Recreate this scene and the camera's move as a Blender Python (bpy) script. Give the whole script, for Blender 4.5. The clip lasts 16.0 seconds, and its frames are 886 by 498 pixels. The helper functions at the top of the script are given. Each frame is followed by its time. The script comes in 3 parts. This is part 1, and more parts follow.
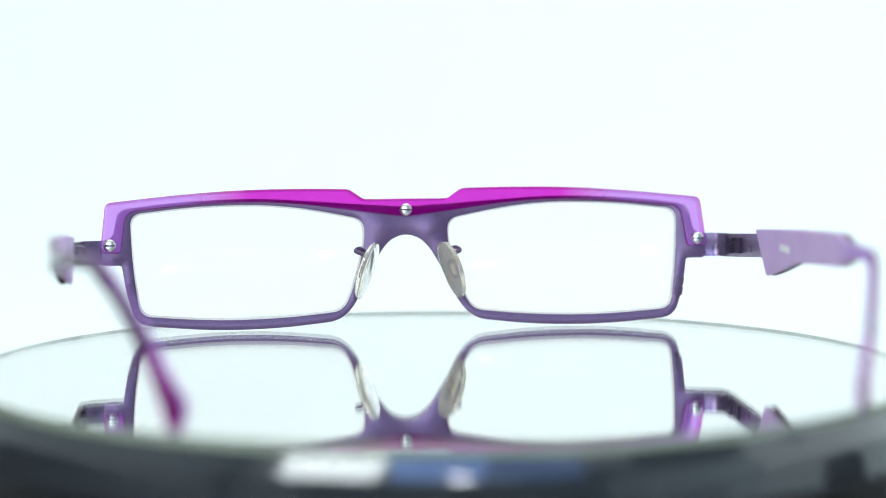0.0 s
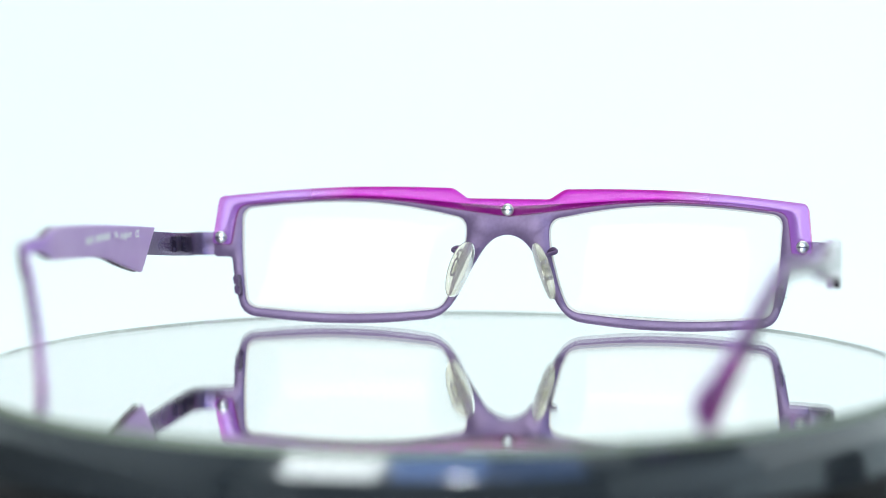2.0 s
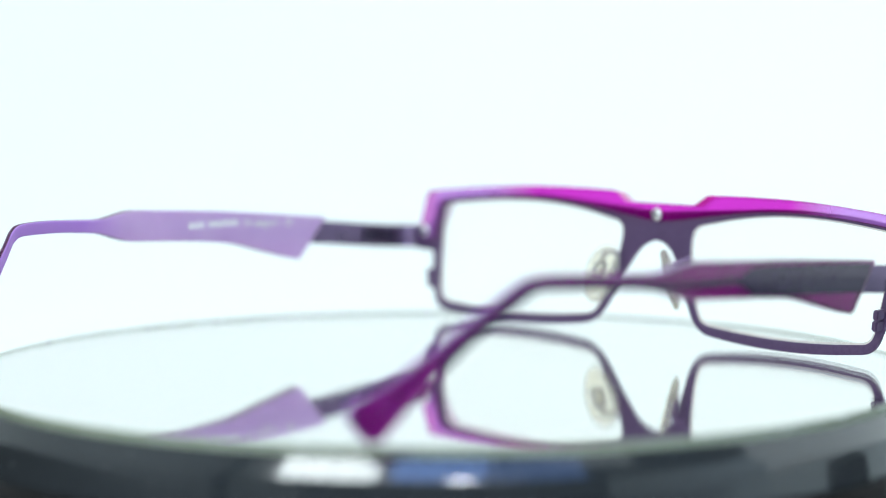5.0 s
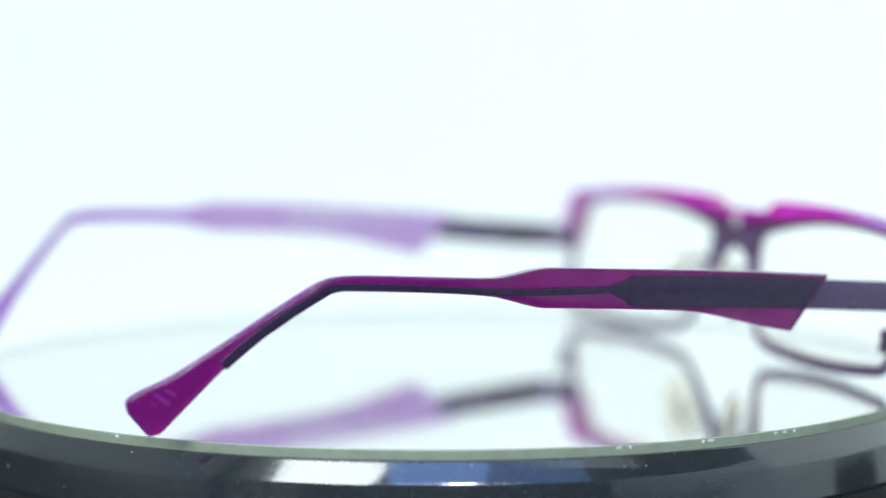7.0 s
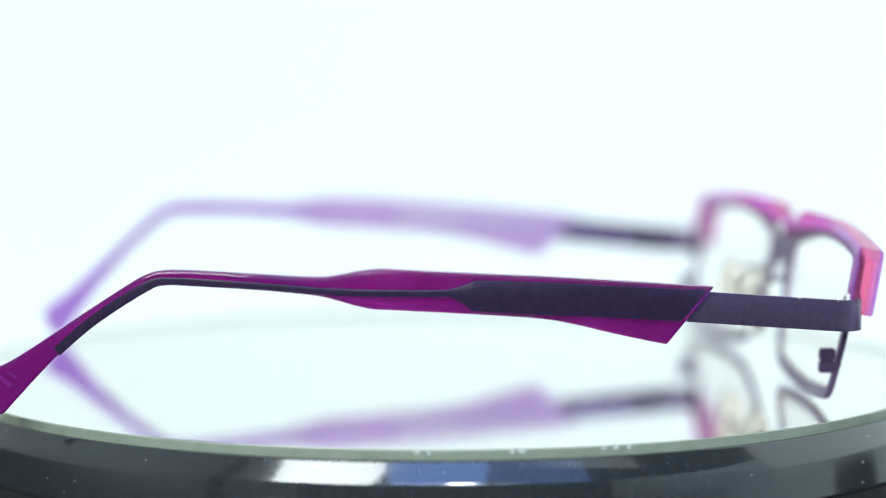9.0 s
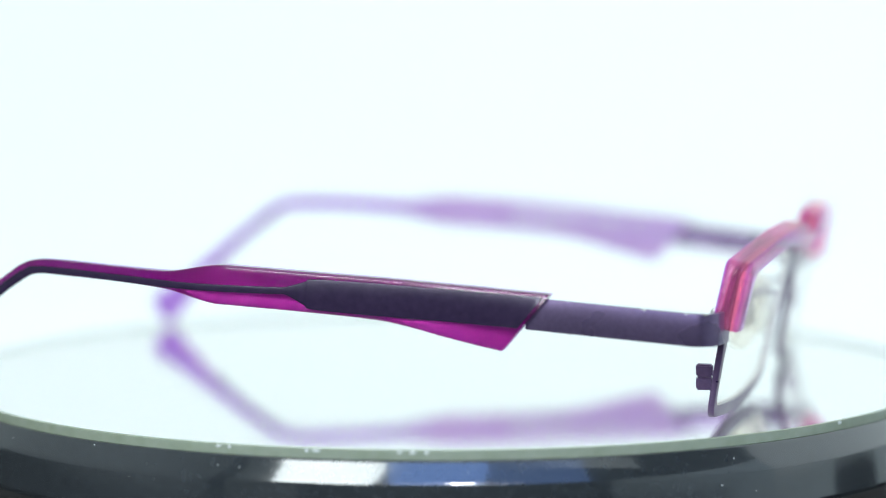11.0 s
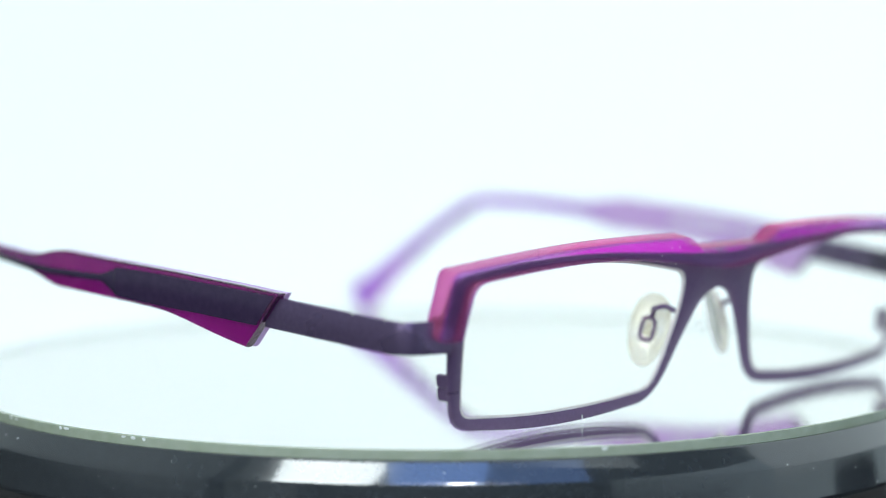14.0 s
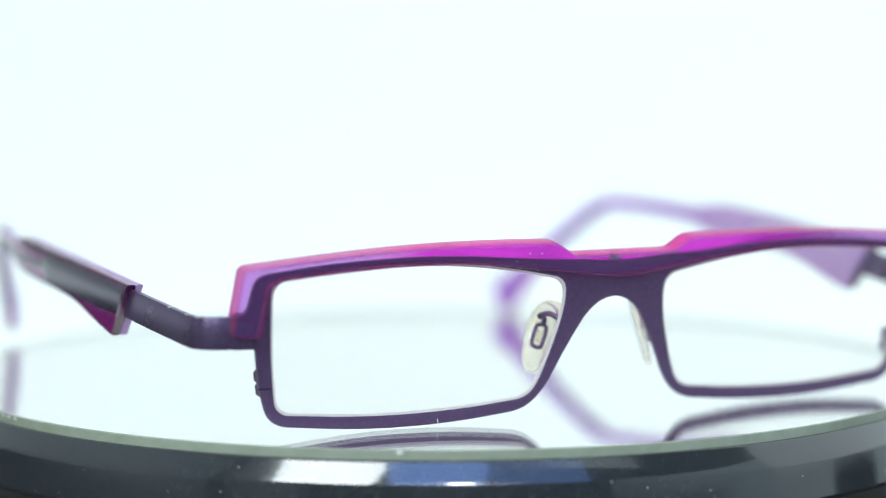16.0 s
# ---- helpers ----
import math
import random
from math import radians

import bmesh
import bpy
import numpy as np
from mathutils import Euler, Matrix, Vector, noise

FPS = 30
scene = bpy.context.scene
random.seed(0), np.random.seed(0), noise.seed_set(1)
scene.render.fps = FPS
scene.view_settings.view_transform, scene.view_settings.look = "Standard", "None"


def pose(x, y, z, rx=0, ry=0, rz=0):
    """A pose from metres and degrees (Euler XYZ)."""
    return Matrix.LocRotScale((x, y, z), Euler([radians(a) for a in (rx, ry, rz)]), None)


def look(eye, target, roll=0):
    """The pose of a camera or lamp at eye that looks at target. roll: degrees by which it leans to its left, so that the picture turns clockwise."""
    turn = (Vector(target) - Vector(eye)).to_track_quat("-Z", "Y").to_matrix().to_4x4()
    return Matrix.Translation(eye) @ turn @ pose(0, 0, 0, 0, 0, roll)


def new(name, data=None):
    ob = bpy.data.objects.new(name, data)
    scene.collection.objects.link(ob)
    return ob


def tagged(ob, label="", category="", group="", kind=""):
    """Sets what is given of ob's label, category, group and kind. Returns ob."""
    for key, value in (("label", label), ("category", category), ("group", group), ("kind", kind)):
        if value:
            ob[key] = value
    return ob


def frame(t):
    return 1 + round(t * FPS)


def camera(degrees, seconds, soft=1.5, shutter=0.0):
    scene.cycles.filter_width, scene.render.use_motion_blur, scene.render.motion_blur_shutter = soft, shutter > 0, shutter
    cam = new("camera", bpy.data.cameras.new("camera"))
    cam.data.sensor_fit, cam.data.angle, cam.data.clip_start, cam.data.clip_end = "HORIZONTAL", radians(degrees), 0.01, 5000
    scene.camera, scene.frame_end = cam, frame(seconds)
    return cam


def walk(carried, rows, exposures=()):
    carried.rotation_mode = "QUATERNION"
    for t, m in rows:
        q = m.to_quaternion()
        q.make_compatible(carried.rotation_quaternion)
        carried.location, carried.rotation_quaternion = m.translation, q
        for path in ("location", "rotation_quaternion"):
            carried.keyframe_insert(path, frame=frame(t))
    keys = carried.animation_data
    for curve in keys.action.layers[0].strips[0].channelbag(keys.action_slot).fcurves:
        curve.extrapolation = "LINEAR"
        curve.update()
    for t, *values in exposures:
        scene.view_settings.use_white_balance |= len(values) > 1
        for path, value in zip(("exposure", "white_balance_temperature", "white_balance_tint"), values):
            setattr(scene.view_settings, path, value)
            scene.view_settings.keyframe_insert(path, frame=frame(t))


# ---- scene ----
cam = camera(20.432, 16.0, soft=0.6)
EYE_FAR = pose(0.0, -0.47213, 0.06576, 90 - 5.215, 0.139, -0.051)
EYE_NEAR = pose(0.0, -0.46026, 0.06467, 90 - 5.2555, 0.139, -0.051)
walk(cam, [(0, EYE_FAR), (4.2, EYE_FAR), (6.3, EYE_NEAR), (16, EYE_NEAR)])
# the lens is focused on this mark: on the far front at first, pulled to the near temple later
focus_mark = new("focus_mark")
cam.data.dof.use_dof, cam.data.dof.focus_object, cam.data.dof.aperture_fstop = True, focus_mark, 6.8
FOCUS = [(0, pose(0, 0.055, 0.02)), (4.2, pose(0, 0.055, 0.02)), (6.3, pose(0, -0.098, 0.02)), (7.2, pose(0, -0.070, 0.02)), (16, pose(0, -0.070, 0.02))]

# the platter's turn, in degrees, as seen from above
TURN = [(0, 7.09), (1, -2.7), (2, -12.7), (3, -23.01), (4.2, -35.54), (6.5, -59.6), (7.5, -69.42),
        (9, -84.41), (11.5, -109.43), (12.5, -119.49), (13.5, -129.16), (14.5, -138.97), (16, -154.09)]
GX, GY = 0.26, -11.67          # where the glasses lie on the platter, in mm
MM = 0.001
DISC_R = 90.8                # mirror plate, mm
PLATE = 1.6                  # its thickness, mm

# ---------------------------------------------------------------- world and lamps
world = bpy.data.worlds.new("studio_dark")
world.use_nodes = True
world.node_tree.nodes["Background"].inputs[0].default_value = (0.55, 0.62, 0.65, 1)
world.node_tree.nodes["Background"].inputs[1].default_value = 0.10
scene.world = world
scene.view_settings.exposure = 0.0


def area_lamp(name, eye, target, sx, sy, power, color):
    data = bpy.data.lights.new(name, "AREA")
    data.shape, data.size, data.size_y, data.energy, data.color = "RECTANGLE", sx, sy, power, color
    ob = new(name, data)
    ob.matrix_world = look(eye, target)
    return ob


# overhead fill, an added light with no fitting in view
area_lamp("fill_light_top", (0.0, 0.10, 0.78), (0, 0.05, 0), 0.80, 0.60, 1.5, (0.93, 1.0, 1.0))
area_lamp("softbox_lamp_front", (-0.27, -0.60, 0.28), (0, -0.05, 0.02), 0.25, 0.32, 2.2, (0.88, 0.98, 1.0))
area_lamp("spot_lamp_front", (0.042, -0.64, 0.185), (0, -0.05, 0.0), 0.05, 0.03, 0.5, (0.95, 0.98, 1.0))
# long thin light added to draw the bright line along the rim's edge
area_lamp("rim_line_light", (-0.09, -0.645, 0.180), (0, -0.05, 0.0), 0.60, 0.02, 0.16, (0.92, 0.95, 1.0))
area_lamp("blue_lamp_front", (-0.01, -0.62, 0.28), (0, -0.05, 0.02), 0.22, 0.30, 0.62, (0.22, 0.42, 1.0))
area_lamp("blue_lamp_side", (0.23, -0.62, 0.28), (0, -0.05, 0.02), 0.24, 0.30, 0.24, (0.20, 0.40, 1.0))

# ---------------------------------------------------------------- materials


def material(name):
    m = bpy.data.materials.new(name)
    m.use_nodes = True
    nt = m.node_tree
    return m, nt, nt.nodes["Principled BSDF"]


def node(nt, kind, **values):
    n = nt.nodes.new(kind)
    for k, v in values.items():
        n.inputs[k].default_value = v
    return n


def grain(nt, scale, detail=4.0):
    tc = nt.nodes.new("ShaderNodeTexCoord")
    n = node(nt, "ShaderNodeTexNoise", Scale=scale, Detail=detail)
    nt.links.new(tc.outputs["Object"], n.inputs["Vector"])
    return n.outputs["Fac"]


def vary(nt, fac, low, high, at=(0.3, 0.7)):
    r = nt.nodes.new("ShaderNodeValToRGB")
    e = r.color_ramp.elements
    e[0].position, e[1].position = at
    e[0].color, e[1].color = (*low, 1), (*high, 1)
    nt.links.new(fac, r.inputs["Fac"])
    return r.outputs["Color"]


def bump(nt, fac, strength, distance):
    b = node(nt, "ShaderNodeBump", Strength=strength, Distance=distance)
    nt.links.new(fac, b.inputs["Height"])
    return b.outputs["Normal"]


def plain(name, low, high, rough, metal=0.0, scale=900.0, relief=0.0, rough_span=0.08, coat=0.0, ior=1.5):
    m, nt, b = material(name)
    f = grain(nt, scale)
    nt.links.new(vary(nt, f, low, high), b.inputs["Base Color"])
    wide = grain(nt, scale * 0.07, 3.0)
    nt.links.new(vary(nt, wide, (rough - rough_span,) * 3, (rough + rough_span,) * 3), b.inputs["Roughness"])
    b.inputs["Metallic"].default_value = metal
    b.inputs["Coat Weight"].default_value = coat
    b.inputs["IOR"].default_value = ior
    if relief:
        nt.links.new(bump(nt, f, relief, 0.0001), b.inputs["Normal"])
    return m


def clear_plastic(name, low, high, rough, weight, ior=1.49, scale=120.0):
    m, nt, b = material(name)
    nt.links.new(vary(nt, grain(nt, scale, 3.0), low, high), b.inputs["Base Color"])
    nt.links.new(vary(nt, grain(nt, 2500.0), (rough,) * 3, (rough + 0.05,) * 3), b.inputs["Roughness"])
    b.inputs["Transmission Weight"].default_value = weight
    b.inputs["IOR"].default_value = ior
    return m


def temple_lilac():
    """Milky lilac along the broad part of the temple, turning purple behind it."""
    m, nt, b = material("acetate_lilac")
    tc = nt.nodes.new("ShaderNodeTexCoord")
    sep = nt.nodes.new("ShaderNodeSeparateXYZ")
    nt.links.new(tc.outputs["Object"], sep.inputs["Vector"])
    along = nt.nodes.new("ShaderNodeMapRange")
    along.inputs["From Min"].default_value, along.inputs["From Max"].default_value = -0.020, -0.008
    nt.links.new(sep.outputs["Y"], along.inputs["Value"])
    mix = nt.nodes.new("ShaderNodeMix")
    mix.data_type = "RGBA"
    nt.links.new(along.outputs[0], mix.inputs["Factor"])
    mix.inputs["A"].default_value = (0.58, 0.30, 0.82, 1)
    nt.links.new(vary(nt, grain(nt, 120.0, 3.0), (0.68, 0.45, 0.79), (0.75, 0.53, 0.85)), mix.inputs["B"])
    nt.links.new(mix.outputs["Result"], b.inputs["Base Color"])
    nt.links.new(vary(nt, grain(nt, 2500.0), (0.36,) * 3, (0.44,) * 3), b.inputs["Roughness"])
    b.inputs["Transmission Weight"].default_value = 0.25
    b.inputs["IOR"].default_value = 1.25
    return m


def brow_plastic():
    """Laminated acetate: magenta towards the face with milky lilac ends, violet at the front."""
    m, nt, b = material("acetate_magenta")
    tc = nt.nodes.new("ShaderNodeTexCoord")
    sep = nt.nodes.new("ShaderNodeSeparateXYZ")
    nt.links.new(tc.outputs["UV"], sep.inputs["Vector"])
    layer = nt.nodes.new("ShaderNodeValToRGB")
    e = layer.color_ramp.elements
    e[0].position, e[0].color = 0.06, (0.68, 0.004, 0.44, 1)
    e[1].position, e[1].color = 0.97, (0.76, 0.56, 0.93, 1)
    for at, tone in ((0.14, (1.0, 0.19, 0.38, 1)), (0.76, (1.0, 0.22, 0.40, 1)), (0.83, (0.70, 0.14, 0.56, 1)), (0.90, (0.55, 0.14, 0.68, 1))):
        e.new(at).color = tone
    nt.links.new(sep.outputs["Y"], layer.inputs["Fac"])
    ends = nt.nodes.new("ShaderNodeMapRange")
    ends.interpolation_type = "SMOOTHSTEP"
    ends.inputs["From Min"].default_value, ends.inputs["From Max"].default_value = 0.48, 0.72
    nt.links.new(sep.outputs["X"], ends.inputs["Value"])
    back = nt.nodes.new("ShaderNodeMapRange")
    back.inputs["From Min"].default_value, back.inputs["From Max"].default_value = 0.10, 0.02
    nt.links.new(sep.outputs["Y"], back.inputs["Value"])
    milk = node(nt, "ShaderNodeMath")
    milk.operation = "MULTIPLY"
    nt.links.new(ends.outputs[0], milk.inputs[0])
    nt.links.new(back.outputs[0], milk.inputs[1])
    mix = nt.nodes.new("ShaderNodeMix")
    mix.data_type = "RGBA"
    nt.links.new(milk.outputs[0], mix.inputs["Factor"])
    nt.links.new(layer.outputs["Color"], mix.inputs["A"])
    mix.inputs["B"].default_value = (0.66, 0.26, 0.86, 1)
    nt.links.new(mix.outputs["Result"], b.inputs["Base Color"])
    side = nt.nodes.new("ShaderNodeValToRGB")
    e = side.color_ramp.elements
    e[0].position, e[0].color = 0.09, (0.68, 0.68, 0.68, 1)
    e[1].position, e[1].color = 0.96, (0.95, 0.95, 0.95, 1)
    for at in (0.15, 0.88):
        e.new(at).color = (0.60, 0.60, 0.60, 1)
    nt.links.new(sep.outputs["Y"], side.inputs["Fac"])
    clear = node(nt, "ShaderNodeMath")
    clear.operation = "MULTIPLY_ADD"
    nt.links.new(milk.outputs[0], clear.inputs[0])
    clear.inputs[1].default_value = -0.45
    nt.links.new(side.outputs["Color"], clear.inputs[2])
    nt.links.new(clear.outputs[0], b.inputs["Transmission Weight"])
    nt.links.new(vary(nt, grain(nt, 1500.0), (0.04,) * 3, (0.09,) * 3), b.inputs["Roughness"])
    b.inputs["IOR"].default_value = 1.2
    tint = node(nt, "ShaderNodeGamma", Gamma=0.5)
    nt.links.new(mix.outputs["Result"], tint.inputs["Color"])
    clear_sheet = node(nt, "ShaderNodeBsdfTransparent")
    nt.links.new(tint.outputs[0], clear_sheet.inputs["Color"])
    blend = node(nt, "ShaderNodeMixShader")
    blend.inputs[0].default_value = 0.5
    nt.links.new(b.outputs[0], blend.inputs[1])
    nt.links.new(clear_sheet.outputs[0], blend.inputs[2])
    nt.links.new(blend.outputs[0], nt.nodes["Material Output"].inputs["Surface"])
    return m


def lens_material():
    m, nt, b = material("clear_lens")
    nt.nodes.remove(b)
    out = nt.nodes["Material Output"]
    mix = nt.nodes.new("ShaderNodeMixShader")
    face = node(nt, "ShaderNodeLayerWeight", Blend=0.5)
    power = node(nt, "ShaderNodeMath")
    power.operation = "POWER"
    power.inputs[1].default_value = 5.0
    gain = node(nt, "ShaderNodeMath")
    gain.operation = "MULTIPLY_ADD"
    gain.inputs[1].default_value, gain.inputs[2].default_value = 0.35, 0.012
    clear = node(nt, "ShaderNodeBsdfTransparent", Color=(0.999, 0.996, 0.987, 1))
    gloss = node(nt, "ShaderNodeBsdfGlossy", Color=(1, 1, 1, 1), Roughness=0.03)
    nt.links.new(face.outputs["Facing"], power.inputs[0])
    nt.links.new(power.outputs[0], gain.inputs[0])
    nt.links.new(gain.outputs[0], mix.inputs[0])
    nt.links.new(clear.outputs[0], mix.inputs[1])
    nt.links.new(gloss.outputs[0], mix.inputs[2])
    nt.links.new(mix.outputs[0], out.inputs["Surface"])
    return m


def sheet_glass(name, share):
    """Clear plate whose face gives a faint second image over the silvering."""
    m, nt, b = material(name)
    nt.nodes.remove(b)
    mix = nt.nodes.new("ShaderNodeMixShader")
    mix.inputs[0].default_value = share
    clear = node(nt, "ShaderNodeBsdfTransparent", Color=(0.998, 0.997, 0.991, 1))
    gloss = node(nt, "ShaderNodeBsdfGlossy", Color=(1, 1, 1, 1))
    nt.links.new(vary(nt, grain(nt, 45.0), (0.004,) * 3, (0.02,) * 3), gloss.inputs["Roughness"])
    nt.links.new(clear.outputs[0], mix.inputs[1])
    nt.links.new(gloss.outputs[0], mix.inputs[2])
    nt.links.new(mix.outputs[0], nt.nodes["Material Output"].inputs["Surface"])
    return m


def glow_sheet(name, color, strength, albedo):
    """White sheet whose brightness is put in as its own emission."""
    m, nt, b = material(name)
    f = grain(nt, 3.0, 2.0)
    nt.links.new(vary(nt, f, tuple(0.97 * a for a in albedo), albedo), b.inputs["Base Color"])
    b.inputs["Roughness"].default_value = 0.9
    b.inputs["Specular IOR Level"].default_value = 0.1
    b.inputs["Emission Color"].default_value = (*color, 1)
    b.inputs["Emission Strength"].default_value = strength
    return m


M_METAL = plain("purple_anodised_metal", (0.132, 0.082, 0.168), (0.158, 0.100, 0.198), 0.34, 0.35, 1400, 0.015, 0.05)
M_DARK = plain("dark_plum_metal", (0.060, 0.046, 0.08), (0.08, 0.062, 0.105), 0.32, 0.6, 1400, 0.015, 0.05)
M_ARM = plain("purple_arm_metal", (0.165, 0.120, 0.215), (0.195, 0.142, 0.250), 0.30, 0.65, 1400, 0.015, 0.05)
M_BROW = brow_plastic()
M_VIOLET = clear_plastic("acetate_violet", (0.70, 0.06, 0.50), (0.80, 0.10, 0.60), 0.09, 0.94)
M_PAD = clear_plastic("clear_silicone", (0.98, 0.92, 0.74), (0.99, 0.97, 0.88), 0.06, 0.78, 1.18, 300.0)
for _m, _w in ((M_VIOLET, 0.4), (M_BROW, 0.5), (M_PAD, 0.6)):
    _m.node_tree.nodes["Principled BSDF"].inputs["Coat Weight"].default_value = _w
M_LILAC = temple_lilac()
M_CORE = plain("core_dark", (0.040, 0.024, 0.062), (0.052, 0.032, 0.078), 0.24, 0.2, 800, 0.0, 0.04, 0.4)
M_STEEL = plain("polished_steel", (0.76, 0.76, 0.74), (0.86, 0.86, 0.84), 0.28, 1.0, 2000, 0.03, 0.05)
M_LENS = lens_material()
M_LENSEDGE = plain("lens_edge", (0.80, 0.76, 0.70), (0.9, 0.87, 0.82), 0.5)
M_PRINT = plain("white_print", (0.88, 0.87, 0.88), (0.93, 0.92, 0.93), 0.5)
M_GLASS = sheet_glass("plate_glass", 0.34)
M_GLASSEDGE = clear_plastic("ground_green_edge", (0.50, 0.58, 0.42), (0.60, 0.67, 0.52), 0.14, 0.35, 1.5, 400)
M_SILVER = plain("silvering", (0.985, 0.978, 0.962), (0.99, 0.984, 0.968), 0.012, 1.0, 60, 0.0, 0.006)
M_CHIP = plain("chipped_glass", (0.75, 0.80, 0.75), (0.9, 0.93, 0.9), 0.4)
M_BLACK = plain("gloss_black_plastic", (0.030, 0.036, 0.040), (0.042, 0.050, 0.055), 0.12, 0.0, 700, 0.02, 0.03, 1.0, 1.8)
M_TABLE = plain("matt_black_table", (0.02, 0.02, 0.022), (0.035, 0.035, 0.037), 0.85, 0.0, 60, 0.1, 0.05, 0.0, 1.12)
# the backdrop's even brightness comes mostly from its own emission
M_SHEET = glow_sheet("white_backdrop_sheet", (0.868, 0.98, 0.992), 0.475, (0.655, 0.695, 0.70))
# one panel fabric in brighter and darker copies, light and shade set by hand
M_FILL = glow_sheet("fill_panel", (0.90, 0.985, 1.0), 0.30, (0.665, 0.70, 0.705))
M_FILL_DIM = glow_sheet("fill_panel_dim", (0.9, 0.985, 1.0), 0.06, (0.30, 0.32, 0.32))
M_FILL_SIDE = glow_sheet("fill_panel_side", (0.78, 0.95, 1.0), 0.20, (0.50, 0.56, 0.60))
M_FILL_LIT = glow_sheet("fill_panel_lit", (0.88, 0.985, 1.0), 0.40, (0.665, 0.70, 0.705))
M_REFLECTOR = plain("grey_reflector", (0.42, 0.47, 0.48), (0.47, 0.52, 0.53), 0.6, 0.0, 300, 0.05)
# mid grey, lightened so the unseen room shell bounces fill from the front
M_ROOM = plain("grey_bounce_wall", (0.42, 0.44, 0.45), (0.50, 0.52, 0.53), 0.8, 0.0, 4)

# ---------------------------------------------------------------- mesh helpers


def obj(name, bm, mat, parent=None, label="", smooth=40, mats=()):
    me = bpy.data.meshes.new(name)
    bmesh.ops.recalc_face_normals(bm, faces=bm.faces[:])
    bm.to_mesh(me)
    bm.free()
    for m in (mat, *mats):
        me.materials.append(m)
    me.shade_smooth()
    me.set_sharp_from_angle(angle=radians(smooth))
    ob = new(name, me)
    if parent:
        ob.parent = parent
    if label:
        tagged(ob, label)
    return ob


def part(name, bm, mat, parent, label="", smooth=40):
    return obj(name, bm, mat, parent, label, smooth)


def rounded(corners, step=0.8):
    """A closed outline from corners (a, b, radius), evenly sampled; mm."""
    out, n = [], len(corners)
    pts = [Vector(c[:2]) for c in corners]
    for i, (a, b, r) in enumerate(corners):
        p, q, s = pts[i - 1], pts[i], pts[(i + 1) % n]
        d1, d2 = min(r, (p - q).length * 0.48), min(r, (s - q).length * 0.48)
        p1, p2 = q + (p - q).normalized() * d1, q + (s - q).normalized() * d2
        k = max(2, int((d1 + d2) / 0.5) + 1) if r > 0.05 else 1
        for j in range(k):
            u = j / (k - 1) if k > 1 else 0.5
            out.append(p1 * (1 - u) ** 2 + q * (2 * u * (1 - u)) + p2 * u * u if r > 0.05 else q)
    fine = []
    for i, p in enumerate(out):
        q = out[(i + 1) % len(out)]
        k = max(1, int((q - p).length / step))
        for j in range(k):
            fine.append(p.lerp(q, j / k))
    clean = [fine[0]]
    for p in fine[1:]:
        if (p - clean[-1]).length > 0.06:
            clean.append(p)
    if (clean[0] - clean[-1]).length < 0.06:
        clean.pop()
    return clean


def front_y(x, z):
    """Back face of the glasses' front: gently bowed and leaning."""
    return 72.2 + 0.2 * z - 0.00068 * x * x


def smooth_rows(rows, k=4):
    """Rows of numbers, joined by a smooth spline."""
    rows = [np.array(r, float) for r in rows]
    out = []
    for i in range(len(rows) - 1):
        a, b, c, d = rows[max(i - 1, 0)], rows[i], rows[i + 1], rows[min(i + 2, len(rows) - 1)]
        for j in range(k):
            t = j / k
            out.append(0.5 * (2 * b + (c - a) * t + (2 * a - 5 * b + 4 * c - d) * t * t + (3 * b - a - 3 * c + d) * t ** 3))
    out.append(rows[-1])
    return out


def bow(rows):
    fine = smooth_rows(rows, 8)
    return [r[0] for r in fine], [r[1] for r in fine]


BOWS = {1: bow([(-80, 55.0), (-66, 60.4), (-58, 63.7), (-46, 67.9), (-40, 69.4), (-24, 72.6), (-6, 74.0), (20, 73.7), (45, 72.6), (60, 71.8), (75, 70.6)]),
        -1: bow([(-80, 47.0), (-66, 53.0), (-58, 56.2), (-46, 62.0), (-40, 65.2), (-24, 70.2), (-6, 73.0), (20, 73.4), (45, 72.6), (60, 71.8), (75, 70.6)])}


def temple_x(y, side):
    """The temple's middle, sideways: nearly straight, curling in behind the ear."""
    return float(np.interp(y, *BOWS[side]))


def droop(y, side):
    """The left tip rests on the mirror, the right one hangs just past its edge."""
    return -1.5 * max(0.0, (-40 - y) / 26) if side < 0 else 0.0


def lift(y, side):
    """The left temple rises slightly from its hinge and comes down again to the tip."""
    return float(np.interp(y, (-66, -30, 12, 62), (0.0, 1.0, 1.0, 0.0))) if side < 0 else 0.0


